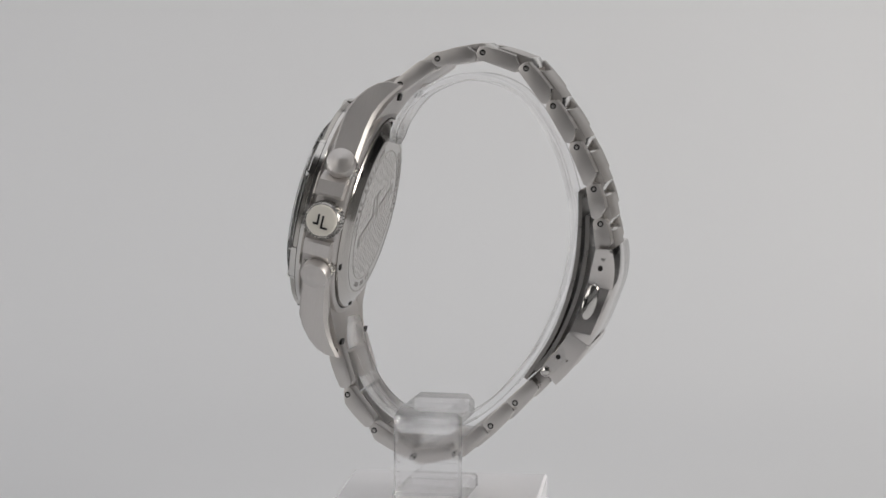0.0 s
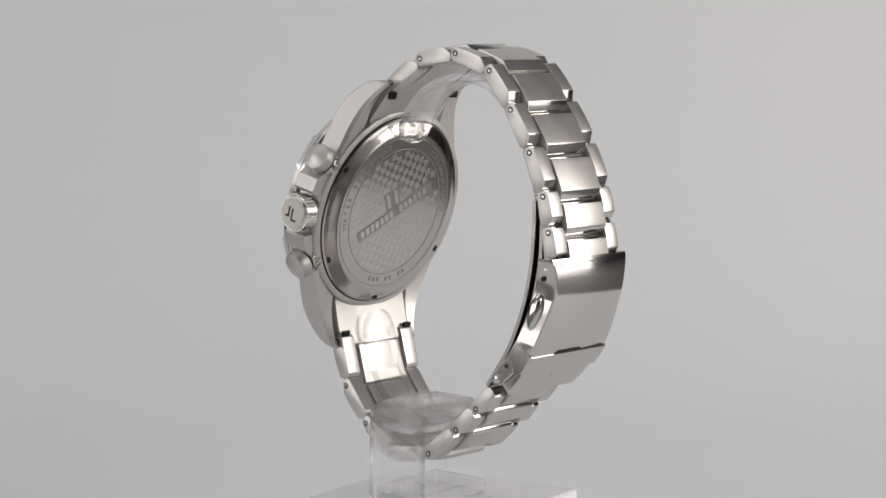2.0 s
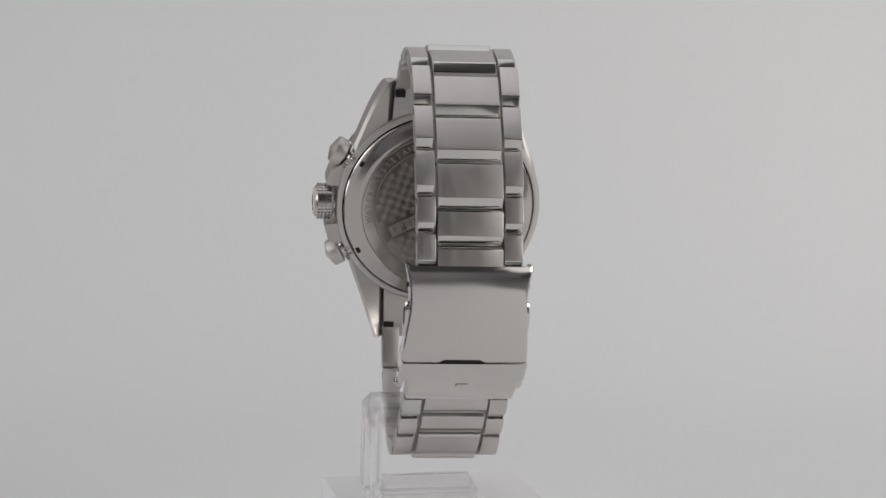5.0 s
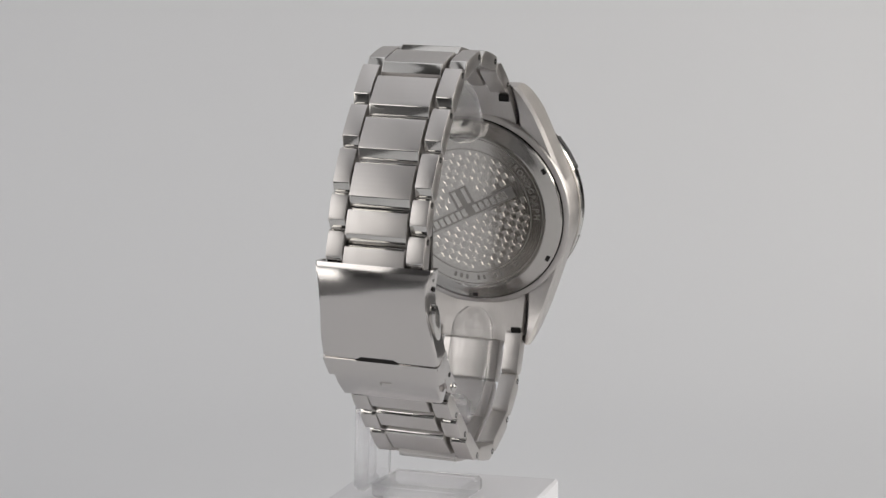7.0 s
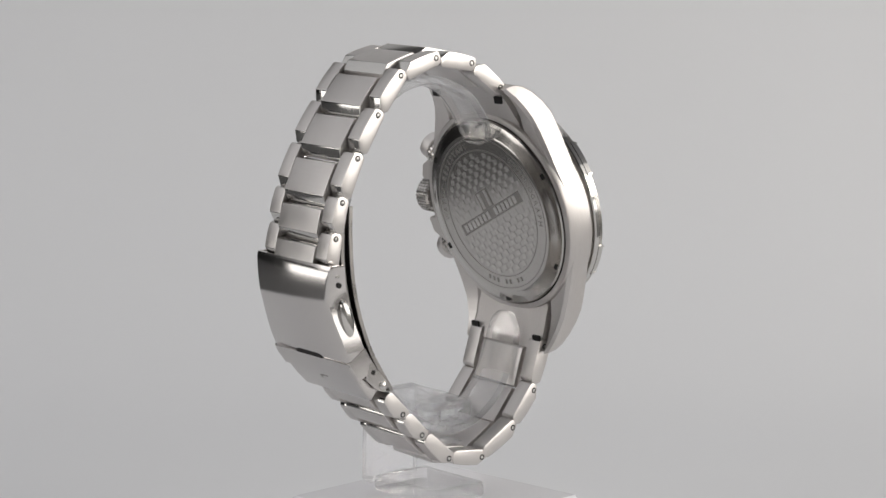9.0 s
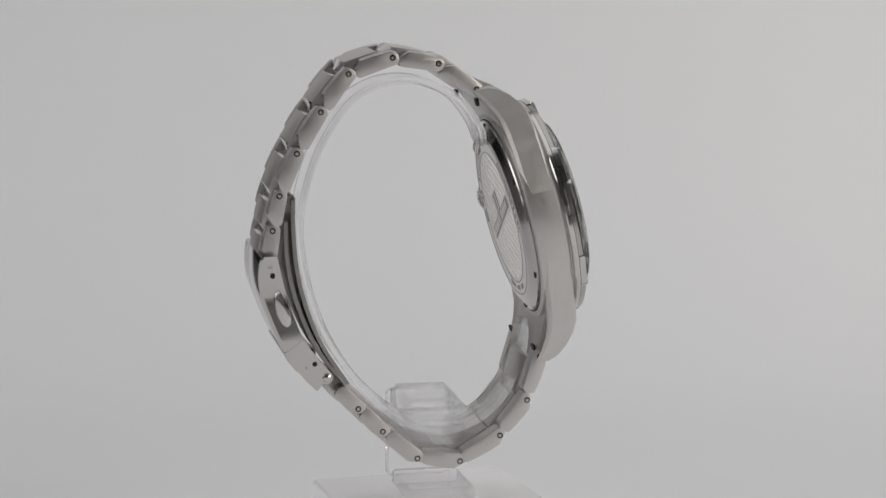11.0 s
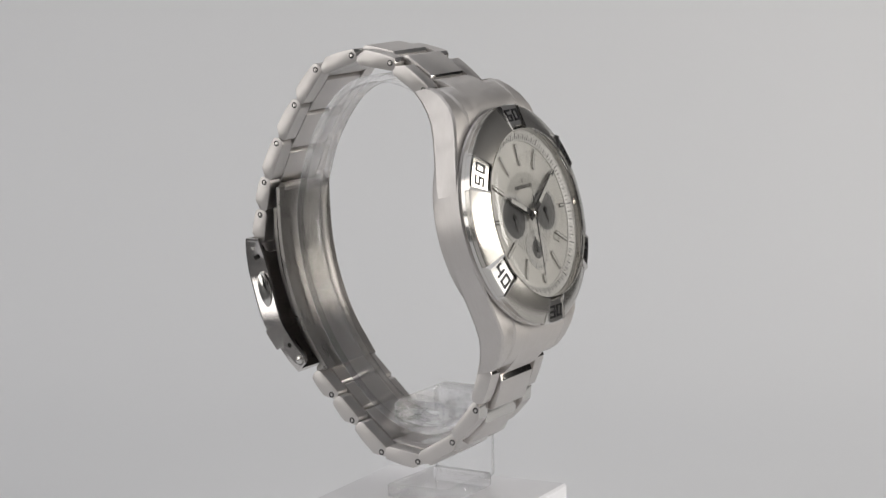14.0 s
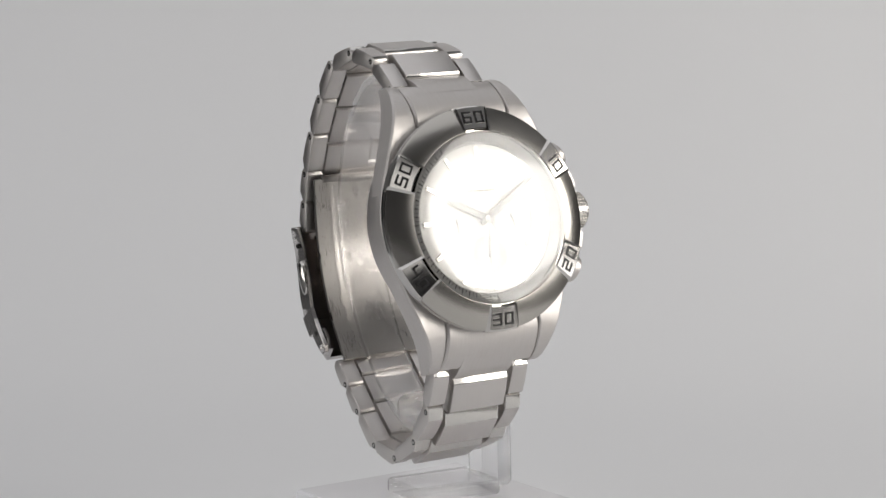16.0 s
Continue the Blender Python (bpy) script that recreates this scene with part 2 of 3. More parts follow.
# ---- the stand ----
def watch_stand():
    ob = thing("watch_stand", "clear acrylic C-shaped watch stand on a white block", "watch stand", 0.0)
    line = spline([(-9.0, -39.5), (-7.2, -34.5), (-2.0, -28.6), (7.5, -25.6), (17.0, -28.4), (24.2, -37.5), (28.0, -48), (29.0, -57), (26.8, -69.5),
                   (21.4, -81.4), (13, -91.8), (4.4, -97.2), (-4.6, -97.3), (-12.3, -92.0), (-16.7, -83.2), (-18.0, -75.8)], 8)
    sections = []
    n = len(line)
    for i, p in enumerate(line):
        d = (line[min(i + 1, n - 1)] - line[max(i - 1, 0)]).normalized()
        q = Vector((-d.y, d.x))
        k = min(i, n - 1 - i)
        w = 4.6 * (1 if k > 6 else math.sin(math.acos(max(0.0, 1 - (k + 0.4) / 6.4))) if k < 6 else 1)
        h = 0.85
        sections.append([(p.x + q.x * a, y, p.y + q.y * a) for y, a in ((-w, -h * 0.6), (-w + 0.3, -h), (w - 0.3, -h), (w, -h * 0.6), (w, h * 0.6), (w - 0.3, h), (-w + 0.3, h), (-w, h * 0.6))])
    part("curved_band", loft(sections), acrylic_mat, ob, "clear bent acrylic band", WATCH)
    part("beam", box(-5.7, 7.2, -15.8, 5.0, -97.4, -92.0, 1.4), acrylic_mat, ob, m=WATCH)
    part("lower_saddle", prism([(-6.6, -98.9), (7.6, -98.9), (8.2, -99.8), (6.8, -100.9), (-5.8, -100.9), (-7.2, -99.8)], -4.6, 4.6, 0.3), acrylic_mat, ob, m=WATCH)
    part("post", box(-5.7, 8.2, -16.2, -12.9, -112.2, -93.0, 1.0), acrylic_mat, ob, m=WATCH)
    part("foot", box(-6.9, 7.3, -16.4, 3.2, -112.85, -109.6, 0.6), acrylic_mat, ob, m=pose(0.0011, 0.0045, 0.1329, 0, 0, -12.28))
    return ob


stand = watch_stand()

# ---- the watch ----
watch = thing("wristwatch", "stainless steel chronograph wristwatch with silver dial and link bracelet, clasp closed", "wristwatch", 0.0)

UPPER = [(-5.7, -27.1), (2.0, -21.9), (11.2, -20.6), (20.0, -23.7), (25.5, -31.1), (30.3, -39.2), (33.8, -47.5), (35.2, -54.4), (36.2, -61.4)]
LOWER = [(-19.1, -81.7), (-16.5, -90.7), (-10.9, -97.9), (-2.6, -102.9), (6.2, -101.9), (13.3, -96.0), (18.3, -91.1), (23.6, -86.0)]
CENTRE = Vector((8, -60))


def end_faces(me):
    """The bevelled ends take the second, polished material."""
    for p in me.polygons:
        if 0.35 < abs(p.normal.x) < 0.97 and p.normal.z > 0.15 and abs(p.normal.y) < 0.3:
            p.material_index = 1


def link_mesh(name, out, half, flip):
    """A link piece; flip turns its broad polished bevel from the clasp's end to the pin's end."""
    bm = prism(out, -half, half, 0.24, segments=2)
    bmesh.ops.transform(bm, matrix=Matrix.Scale(MM, 4), verts=bm.verts)
    if flip is not None:
        bmesh.ops.transform(bm, matrix=Matrix.Translation((flip * MM, 0, 0)) @ Matrix.Diagonal((-1, 1, 1, 1)), verts=bm.verts)
        bmesh.ops.reverse_faces(bm, faces=bm.faces)
    me = bpy.data.meshes.new(name)
    for f in bm.faces:
        f.smooth = True
    bm.to_mesh(me)
    bm.free()
    me.set_sharp_from_angle(angle=radians(24))
    me.materials.append(brush_along)
    me.materials.append(polished)
    end_faces(me)
    return me


def crown_line(x0, z0, x1, z1, rise, count=7):
    """Points of a shallow arch from x1 back to x0."""
    return [(x1 + (x0 - x1) * k / count, z1 + (z0 - z1) * k / count + rise * math.sin(math.pi * k / count)) for k in range(count + 1)]


def link_side_mesh(length, flip):
    e = length - 1.3
    b = 1.7 if not flip else 2.2
    out = [(-1.2, -0.6), (-0.95, -1.2), (-0.3, -1.6), (e - 0.5, -1.6), (e, -1.2), (e + 0.1, -0.7), (e + 0.1, 0.15),
           *crown_line(-0.75, 1.15, e - b, 1.65, 0.16), (-1.1, 0.55), (-1.2, 0.1)]
    return link_mesh("side_link", out, 1.8, e - 1.15 if flip else None)


def link_centre_mesh(length, flip):
    a, e = (1.55, length + 1.25) if not flip else (0.95, length + 0.65)
    b = 1.7 if not flip else 2.2
    out = [(a, -1.0), (a + 0.4, -1.55), (e - 0.5, -1.55), (e, -1.0), (e, 0.4), *crown_line(a + 0.5, 1.75, e - b, 1.95, 0.08), (a + 0.1, 1.2), (a, 0.8)]
    return link_mesh("centre_link", out, 6.3, e + a if flip else None)


def pin_mesh():
    bm = lathe([(0.62, -0.3), (0.62, 0.03), (0.36, 0.03), (0.36, 0.06), (0.0, 0.08)], 16)
    me = bpy.data.meshes.new("pin")
    bmesh.ops.transform(bm, matrix=Matrix.Scale(MM, 4), verts=bm.verts)
    bm.to_mesh(me)
    bm.free()
    me.materials.append(recess_shade)
    me.materials.append(satin)
    for p in me.polygons:
        if all((Vector(me.vertices[v].co).xy.length < 0.00042) for v in p.vertices):
            p.material_index = 1
    return me


PIN = pin_mesh()
CORE = {}


def bracelet(chain, half_widths, flip):
    for i, (a, b) in enumerate(zip(chain, chain[1:])):
        a, b = Vector(a), Vector(b)
        d = (b - a).normalized()
        q = Vector((-d.y, d.x))
        if q.dot((a + b) / 2 - CENTRE) < 0:
            q = -q
        x, z = Vector((d.x, 0, d.y)), Vector((q.x, 0, q.y))
        y = z.cross(x)
        base = WATCH @ axes(x, y, z, (a.x, 0, a.y))
        length = round((b - a).length, 0)
        if (length, flip) not in CORE:
            CORE[length, flip] = (link_side_mesh(length + 0.2, flip), link_centre_mesh(length + 0.2, flip))
        side, mid = CORE[length, flip]
        w = half_widths[i]
        part("centre_link", mid, None, watch, m=base)
        for s in (-1, 1):
            piece = part("side_link", side, None, watch, m=base @ at_mm(0, s * (w - 1.8), 0))
            part("pin", PIN, None, piece, m=base @ at_mm(0, s * w, 0) @ pose(0, 0, 0, -90 * s, 0, 0))


bracelet(UPPER, [10.5, 10.45, 10.4, 10.4, 10.35, 10.3, 10.2, 10.1], False)
bracelet(LOWER, [11.0, 10.9, 10.8, 10.7, 10.6, 10.5, 10.4], True)


# clasp
def clasp():
    outer = spline([(37.95, -59.3), (38.25, -60.3), (38.45, -62.0), (38.5, -64.0), (38.2, -66.6), (37.3, -69.4), (36.2, -72.3), (34.85, -75.7), (33.1, -79.2)], 5)
    inner = spline([(34.6, -59.2), (34.4, -60.2), (34.0, -61.9), (33.5, -64.0), (32.9, -66.5), (32.1, -69.2), (31.1, -72.2), (30.0, -75.0), (28.8, -77.6)], 5)
    sections = []
    n = len(outer)
    for i, (o, k) in enumerate(zip(outer, inner)):
        t = i / (n - 1)
        w = 12.1 - 0.95 * math.sin(math.pi * min(1, t * 1.02)) ** 2
        f = (k - o).normalized()
        th = 0.8
        r = 0.7
        pts = []
        for y, depth in ((-w, 1.0), (-w, None), (-w + 0.25, r * 0.3), (-w + r, 0.0), (w - r, 0.0), (w - 0.25, r * 0.3), (w, None), (w, 1.0),
                         (w - th, 1.0), (w - th, th), (-w + th, th), (-w + th, 1.0)):
            if depth == 1.0:
                p = k
            elif depth is None:
                p = o + f * r
            else:
                p = o + f * depth
            pts.append((p.x, y, p.y))
        sections.append(pts)
    cover = part("clasp_cover", loft(sections), clasp_mat, watch, "curved brushed steel clasp cover", WATCH)
    for s in (-1, 1):
        bm = lathe([(0.0, 1.05), (0.5, 1.0), (0.9, 0.7), (1.0, 0.2), (1.0, -0.6), (0.0, -0.6)], 28)
        bmesh.ops.transform(bm, matrix=Matrix.Diagonal((1.45, 3.9, 0.85, 1)), verts=bm.verts)
        part("push_button", bm, polished, watch, "oval polished push button", WATCH @ axes((math.cos(0.27), 0, -math.sin(0.27)), (math.sin(0.27), 0, math.cos(0.27)) if s < 0 else (-math.sin(0.27), 0, -math.cos(0.27)), (0, -1, 0) if s < 0 else (0, 1, 0), (33.5, s * 11.35, -70.0)))
        for x, z, mat in ((36.1, -61.2, satin), (35.5, -63.2, recess_shade)):
            part("clasp_pin", lathe([(0.5, -0.3), (0.5, 0.04), (0.0, 0.04)], 14), mat, cover, m=WATCH @ at_mm(x, s * 11.75, z) @ pose(0, 0, 0, -90 * s, 0, 0))
    # thumb notch where the flap meets the cover: a dark plate for its shade
    d = (Vector((33.1, -79.2)) - Vector((34.95, -75.7))).normalized()
    x_axis, z_axis = Vector((d.x, 0, d.y)), Vector((d.x, 0, d.y)).cross(Vector((0, 1, 0)))
    notch = loft([[(-0.95, -3.9, h), (-0.95, 2.9, h), (0.25, 5.0, h), (0.25, 12.0, h), (0.5, 12.0, h), (0.5, -12.0, h), (0.25, -12.0, h), (0.25, -6.0, h)] for h in (-0.5, 0.06)])
    part("thumb_notch", notch, recess_shade, cover, m=WATCH @ axes(x_axis, (0, 1, 0), z_axis, (33.25, 0.0, -78.95)), smooth=False)
    # fold-over flap
    bm = bmesh.new()
    sections = []
    for o, k, w in (((33.6, -78.9), (29.4, -76.0), 12.2), ((32.9, -80.1), (28.5, -77.6), 12.2), ((31.0, -82.6), (26.6, -80.3), 12.1)):
        o, k = Vector(o), Vector(k)
        f = (k - o).normalized()
        sections.append([(p.x, y, p.y) for p, y in ((k, -w), (o + f * 0.5, -w), (o, -w + 0.5), (o, w - 0.5), (o + f * 0.5, w), (k, w), (k, w - 0.9), (o + f * 0.9, w - 0.9), (o + f * 0.9, -w + 0.9), (k, -w + 0.9))])
    loft(sections, bm)
    sections = []
    for o, k, w in (((30.9, -82.4), (26.6, -80.0), 10.9), ((28.8, -84.9), (25.2, -81.8), 10.9), ((26.6, -87.1), (24.4, -84.3), 10.6)):
        o, k = Vector(o), Vector(k)
        f = (k - o).normalized()
        sections.append([(p.x, y, p.y) for p, y in ((k, -w), (o + f * 0.4, -w), (o, -w + 0.4), (o, w - 0.4), (o + f * 0.4, w), (k, w), (k, w - 0.9), (o + f * 0.9, w - 0.9), (o + f * 0.9, -w + 0.9), (k, -w + 0.9))])
    loft(sections, bm)
    for s in (-1, 1):
        prism([(28.2, -78.0), (26.2, -80.6), (23.8, -83.2), (23.6, -84.6), (24.6, -85.4), (26.0, -84.9), (29.0, -82.2)], s * 12.15, s * 11.2, 0.1, bm)
    flap = part("safety_flap", bm, clasp_mat, watch, "folded brushed steel safety flap", WATCH)
    for s in (-1, 1):
        part("spring_ball", lathe([(0.95, -0.3), (0.9, 0.1), (0.75, 0.35), (0.4, 0.55), (0.0, 0.62)], 18), polished, flap, m=WATCH @ at_mm(24.9, s * 12.15, -84.0) @ pose(0, 0, 0, -90 * s, 0, 0))
        part("flap_pin", lathe([(0.5, -0.3), (0.5, 0.04), (0.0, 0.04)], 14), recess_shade, flap, m=WATCH @ at_mm(27.3, s * 12.16, -81.1) @ pose(0, 0, 0, -90 * s, 0, 0))
    d = Vector((28.8 - 31.0, -84.9 + 82.5)).normalized()
    frame_m = WATCH @ axes((d.x, 0, d.y), (0, 1, 0), Vector((d.x, 0, d.y)).cross(Vector((0, 1, 0))), (29.75, 0.0, -83.78))
    bm = box(-0.5, -0.32, -1.2, 1.2, -0.05, 0.05)
    box(-0.5, 0.5, -1.2, -1.0, -0.05, 0.05, bm=bm)
    part("stamped_mark", bm, engraved, flap, m=frame_m)
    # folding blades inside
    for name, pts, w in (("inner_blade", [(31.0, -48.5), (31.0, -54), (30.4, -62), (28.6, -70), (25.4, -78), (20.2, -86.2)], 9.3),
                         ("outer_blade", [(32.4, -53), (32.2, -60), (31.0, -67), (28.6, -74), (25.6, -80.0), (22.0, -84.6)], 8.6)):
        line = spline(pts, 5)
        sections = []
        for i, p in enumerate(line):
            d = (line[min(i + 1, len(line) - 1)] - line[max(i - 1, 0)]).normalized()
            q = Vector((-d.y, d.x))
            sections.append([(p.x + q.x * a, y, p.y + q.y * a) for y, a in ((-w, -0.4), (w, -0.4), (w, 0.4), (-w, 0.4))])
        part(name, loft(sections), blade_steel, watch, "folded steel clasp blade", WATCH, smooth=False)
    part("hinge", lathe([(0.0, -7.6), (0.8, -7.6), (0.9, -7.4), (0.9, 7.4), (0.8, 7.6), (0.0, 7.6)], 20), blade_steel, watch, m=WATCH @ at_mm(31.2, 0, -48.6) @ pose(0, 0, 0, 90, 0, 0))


clasp_mat = brushed("brushed_steel_clasp", STEEL, 0.15, (150, 5000, 150), 0.05)
clasp()


# case
def case():
    prof = [(0.0, -6.3), (20.5, -6.3), (20.5, -6.95), (21.1, -6.95), (21.6, -6.75), (21.8, -6.35), (21.8, -0.75), (21.55, -0.45), (21.2, -0.4), (21.2, 0.0), (16.0, 0.0), (16.0, -1.2), (0, -1.2)]
    body = part("case", lathe(prof, 128), brush_case, watch, "brushed round steel case body", DIAL)
    for sx in (-1, 1):
        for sy in (-1, 1):
            sections = []
            for e, yo, top, low in ((4.0, 21.1, -0.8, -5.6), (6.0, 20.85, -0.76, -5.9), (7.5, 20.52, -0.75, -6.1), (9.5, 19.8, -0.75, -6.3), (11.5, 19.05, -0.75, -6.4), (14.0, 18.15, -0.75, -6.4),
                                    (18.5, 16.5, -0.8, -6.6), (21.5, 15.4, -1.05, -7.0), (24.0, 14.5, -2.1, -7.9), (26.3, 13.7, -3.8, -9.1), (27.9, 13.1, -5.6, -10.3), (28.6, 12.8, -7.4, -10.7)):
                yi = 10.75
                c = 0.7
                sections.append([(sx * x, sy * e, z) for x, z in ((yi, low + 2.0), (yi + 0.9, low + 0.5), (yo - c, low), (yo, low + c), (yo, top - 0.4), (yo - 0.4, top), (yi + 0.3, top), (yi, top - 0.3))])
            part("lug", loft(sections), brush_case, body, m=DIAL)
    for s in (-1, 1):
        bm = loft([[(x, s * y, z) for x, y, z in ((19.5, 4.2, h), (23.6, 4.4, h), (24.0, 5.0, h), (23.2, 7.6, h), (20.5, 9.2, h))] for h in (-6.2, -5.6, -1.4, -0.8)])
        part("crown_guard", bm, brush_case, body, m=DIAL)
    # hooded end links
    for s in (-1, 1):
        bm = bmesh.new()
        sections = []
        for e, top, low in ((15.5, -1.4, -5.8), (20.0, -0.9, -6.2), (22.0, -1.0, -7.2), (24.0, -1.9, -8.1), (26.0, -3.4, -9.2), (27.6, -5.1, -10.2), (28.2, -6.2, -10.4)):
            w = 10.6
            sections.append([(x, s * e, z) for x, z in ((-w, low), (-w, top - 0.5), (-w + 0.5, top), (w - 0.5, top), (w, top - 0.5), (w, low))])
        loft(sections, bm)
        sections = []
        for e, top, low in ((26.5, -3.9, -9.4), (28.2, -5.6, -10.4), (29.6, -7.6, -11.0), (30.2, -9.2, -11.0)):
            w = 6.3
            sections.append([(x, s * e, z) for x, z in ((-w, low), (-w, top - 0.2), (-w + 0.2, top), (w - 0.2, top), (w, top - 0.2), (w, low))])
        loft(sections, bm)
        hood = part("end_link", bm, brush_hood, watch, "brushed steel hood between the lugs", DIAL)
        # the pockets' shade, laid on the hood as dark boxes
        for k in (-1, 1):
            part("slot", box(k * 10.7, k * 8.6, s * 25.2, s * 26.6, -10.1, -9.6), recess_shade, hood, m=DIAL)
    # back
    back = part("case_back", lathe([(20.2, 6.0), (20.2, 7.1), (19.95, 7.4), (18.7, 7.75), (17.6, 8.3), (17.1, 8.43), (16.6, 8.45), (0.0, 8.45)], 128), back_plate, watch, "round screwed steel back with engraved checks", BACK)
    # dark ring for the shade in the seam round the back
    part("back_seam", lathe([(20.15, 6.2), (20.15, 6.5), (20.55, 6.5), (20.55, 6.2)], 128), recess_shade, back, m=BACK)
    # six dark boxes carry the shade of the wrench slots
    bm = bmesh.new()
    for k in range(6):
        box(-0.6, 0.6, 18.9, 19.7, 7.2, 7.73, bm=bm)
        bmesh.ops.rotate(bm, verts=bm.verts, cent=(0, 0, 0), matrix=Euler((0, 0, radians(60))).to_matrix())
    part("wrench_slots", bm, recess_shade, back, m=BACK)
    turn = BACK @ pose(0, 0, 0, 0, 0, 27)
    tile = None
    for i in range(-12, 13):
        for j in range(-12, 13):
            if (i + j) % 2 or math.hypot(i, j) > 10.7 or abs(j) < 2 or (abs(i) < 3 and 1 <= j < 5):
                continue
            m = turn @ at_mm(i * 1.24, j * 1.24, 0)
            if tile is None:
                bm = loft([[(a, b, h) for a, b in ((-w, -w), (w, -w), (w, w), (-w, w))] for w, h in ((0.65, 8.40), (0.59, 8.50))])
                tile = part("check", bm, check_mat, back, "", m, smooth=False).data
            else:
                part("check", tile, None, back, "", m)
    for r in (13.7, 16.3):
        part("engraved_ring", lathe([(r, 8.43), (r, 8.49), (r + 0.2, 8.49), (r + 0.2, 8.43)], 96), engraved, back, m=BACK)
    # the maker's mark and name as plain bars
    for x0, x1, y0, y1 in ((-1.7, -0.8, 1.6, 5.0), (0.6, 1.5, 1.6, 5.0)):
        part("maker_bar", box(x0, x1, y0, y1, 8.40, 8.52), check_mat, back, m=turn, smooth=False)
    for k in range(14):
        if k != 7:
            x = -9.9 + 1.46 * k
            part("maker_bar", box(x - 0.52, x + 0.52, -0.85, 0.85, 8.40, 8.54), check_mat, back, m=turn, smooth=False)
    part("maker_strip", box(-11.4, 11.4, -1.25, 1.25, 8.40, 8.475), engraved, back, m=turn, smooth=False)
    part("maker_strip", box(-2.3, 2.1, 1.26, 5.4, 8.40, 8.475), engraved, back, m=turn, smooth=False)
    text = bmesh.new()
    for word, middle in (("WATER RESISTANT", 150), ("CHRONOGRAPH", 27)):
        step = 5.6
        start = middle + step * (len(word) - 1) / 2
        for k, ch in enumerate(word):
            if ch == " ":
                continue
            a = start - k * step
            me = letters(ch, 1.75, 0.03)
            merge_in(text, me, pose(15.0 * math.cos(radians(a)), 15.0 * math.sin(radians(a)), 8.47, 0, 0, a - 90))
            bpy.data.meshes.remove(me)
    for k in range(9):      # small unreadable code at the foot of the back
        a = radians(255 + k * 5.0)
        if k in (3, 6):
            continue
        start = len(text.verts)
        box(-0.3, 0.3, -0.5, 0.5, 8.44, 8.50, bm=text)
        text.verts.ensure_lookup_table()
        bmesh.ops.transform(text, matrix=pose(15.0 * math.cos(a), 15.0 * math.sin(a), 0, 0, 0, math.degrees(a) - 90), verts=text.verts[start:])
    part("engraved_text", text, engraved, back, "engraved words round the edge of the back", BACK, smooth=False)
    return body


case()


# crown and pushers
def crown_and_pushers():
    m = DIAL @ at_mm(0, 0, -3.9) @ pose(0, 0, 0, 0, 90, 0)
    bm = lathe([(1.9, 20.5), (1.9, 22.2), (3.2, 22.3), (3.6, 22.7), (3.6, 25.6), (3.3, 26.1), (0.0, 26.2)], 60)
    crown = part("crown", bm, satin, watch, "knurled steel crown with polished cap", m)
    studs = bmesh.new()
    for k in range(30):
        for h in (23.1, 23.9, 24.7, 25.4):
            start = len(studs.verts)
            box(-0.25, 0.25, -0.22, 0.22, 0, 0.30, 0.0, studs)
            studs.verts.ensure_lookup_table()
            bmesh.ops.transform(studs, matrix=pose(0, 0, h, 0, 0, k * 12) @ pose(3.55, 0, 0, 0, 90, 0), verts=studs.verts[start:])
    part("knurling", studs, satin, crown, m=m, smooth=False)
    cap = part("crown_cap", lathe([(3.15, 26.0), (3.15, 26.25), (2.9, 26.45), (0.0, 26.55)], 48), cream, crown, "polished cap with a cream reflection in its colour", m)
    bars = bmesh.new()
    for a0, a1, b0, b1 in ((0.45, 0.85, -1.0, 1.2), (-0.45, -0.05, -1.3, 1.0), (-1.5, -0.05, -1.6, -1.2), (0.45, 1.6, -1.0, -0.6)):
        box(b0, b1, a0, a1, 26.3, 26.6, bm=bars)
    bmesh.ops.rotate(bars, verts=bars.verts, cent=(0, 0, 0), matrix=Euler((0, 0, radians(90))).to_matrix())
    part("crown_mark", bars, black_fill, crown, m=m)
    for s in (-1, 1):
        m = DIAL @ at_mm(0, 0, -3.9) @ pose(0, 0, 0, 0, 0, 28 * s) @ pose(0, 0, 0, 0, 90, 0)
        push = part("pusher", lathe([(1.9, 19.5), (1.9, 22.9), (2.6, 23.0), (2.9, 23.3), (2.9, 24.9), (2.7, 25.4), (0.25, 26.3), (0.0, 26.32)], 44), brush_case, watch, "round steel chronograph pusher", m)
        part("collar", lathe([(1.9, 20.6), (2.8, 20.7), (3.05, 21.0), (2.8, 21.3), (3.05, 21.6), (2.8, 21.9), (3.05, 22.2), (2.8, 22.6), (1.9, 22.8)], 44), polished, push, m=m)
        studs = bmesh.new()
        for k in range(24):
            for h in (21.15, 22.05):
                start = len(studs.verts)
                box(-0.32, 0.32, -0.24, 0.24, 0, 0.36, 0.0, studs)
                studs.verts.ensure_lookup_table()
                bmesh.ops.transform(studs, matrix=pose(0, 0, h, 0, 0, k * 15) @ pose(2.85, 0, 0, 0, 90, 0), verts=studs.verts[start:])
        part("knurling", studs, satin, push, m=m, smooth=False)


crown_and_pushers()


# bezel
DIGITS = {"0": "abcdef", "1": "bc", "2": "abged", "3": "abgcd", "4": "fgbc", "5": "afgcd", "6": "afgedc"}


def digit_bars(ch, w, h, t):
    x, y = w / 2, h / 2
    seg = {"a": (-x, x, y - t, y), "d": (-x, x, -y, -y + t), "g": (-x, x, -t / 2, t / 2), "f": (-x, -x + t, 0, y), "b": (x - t, x, 0, y),
           "e": (-x, -x + t, -y, 0), "c": (x - t, x, -y, 0)}
    return [seg[k] for k in DIGITS[ch]]


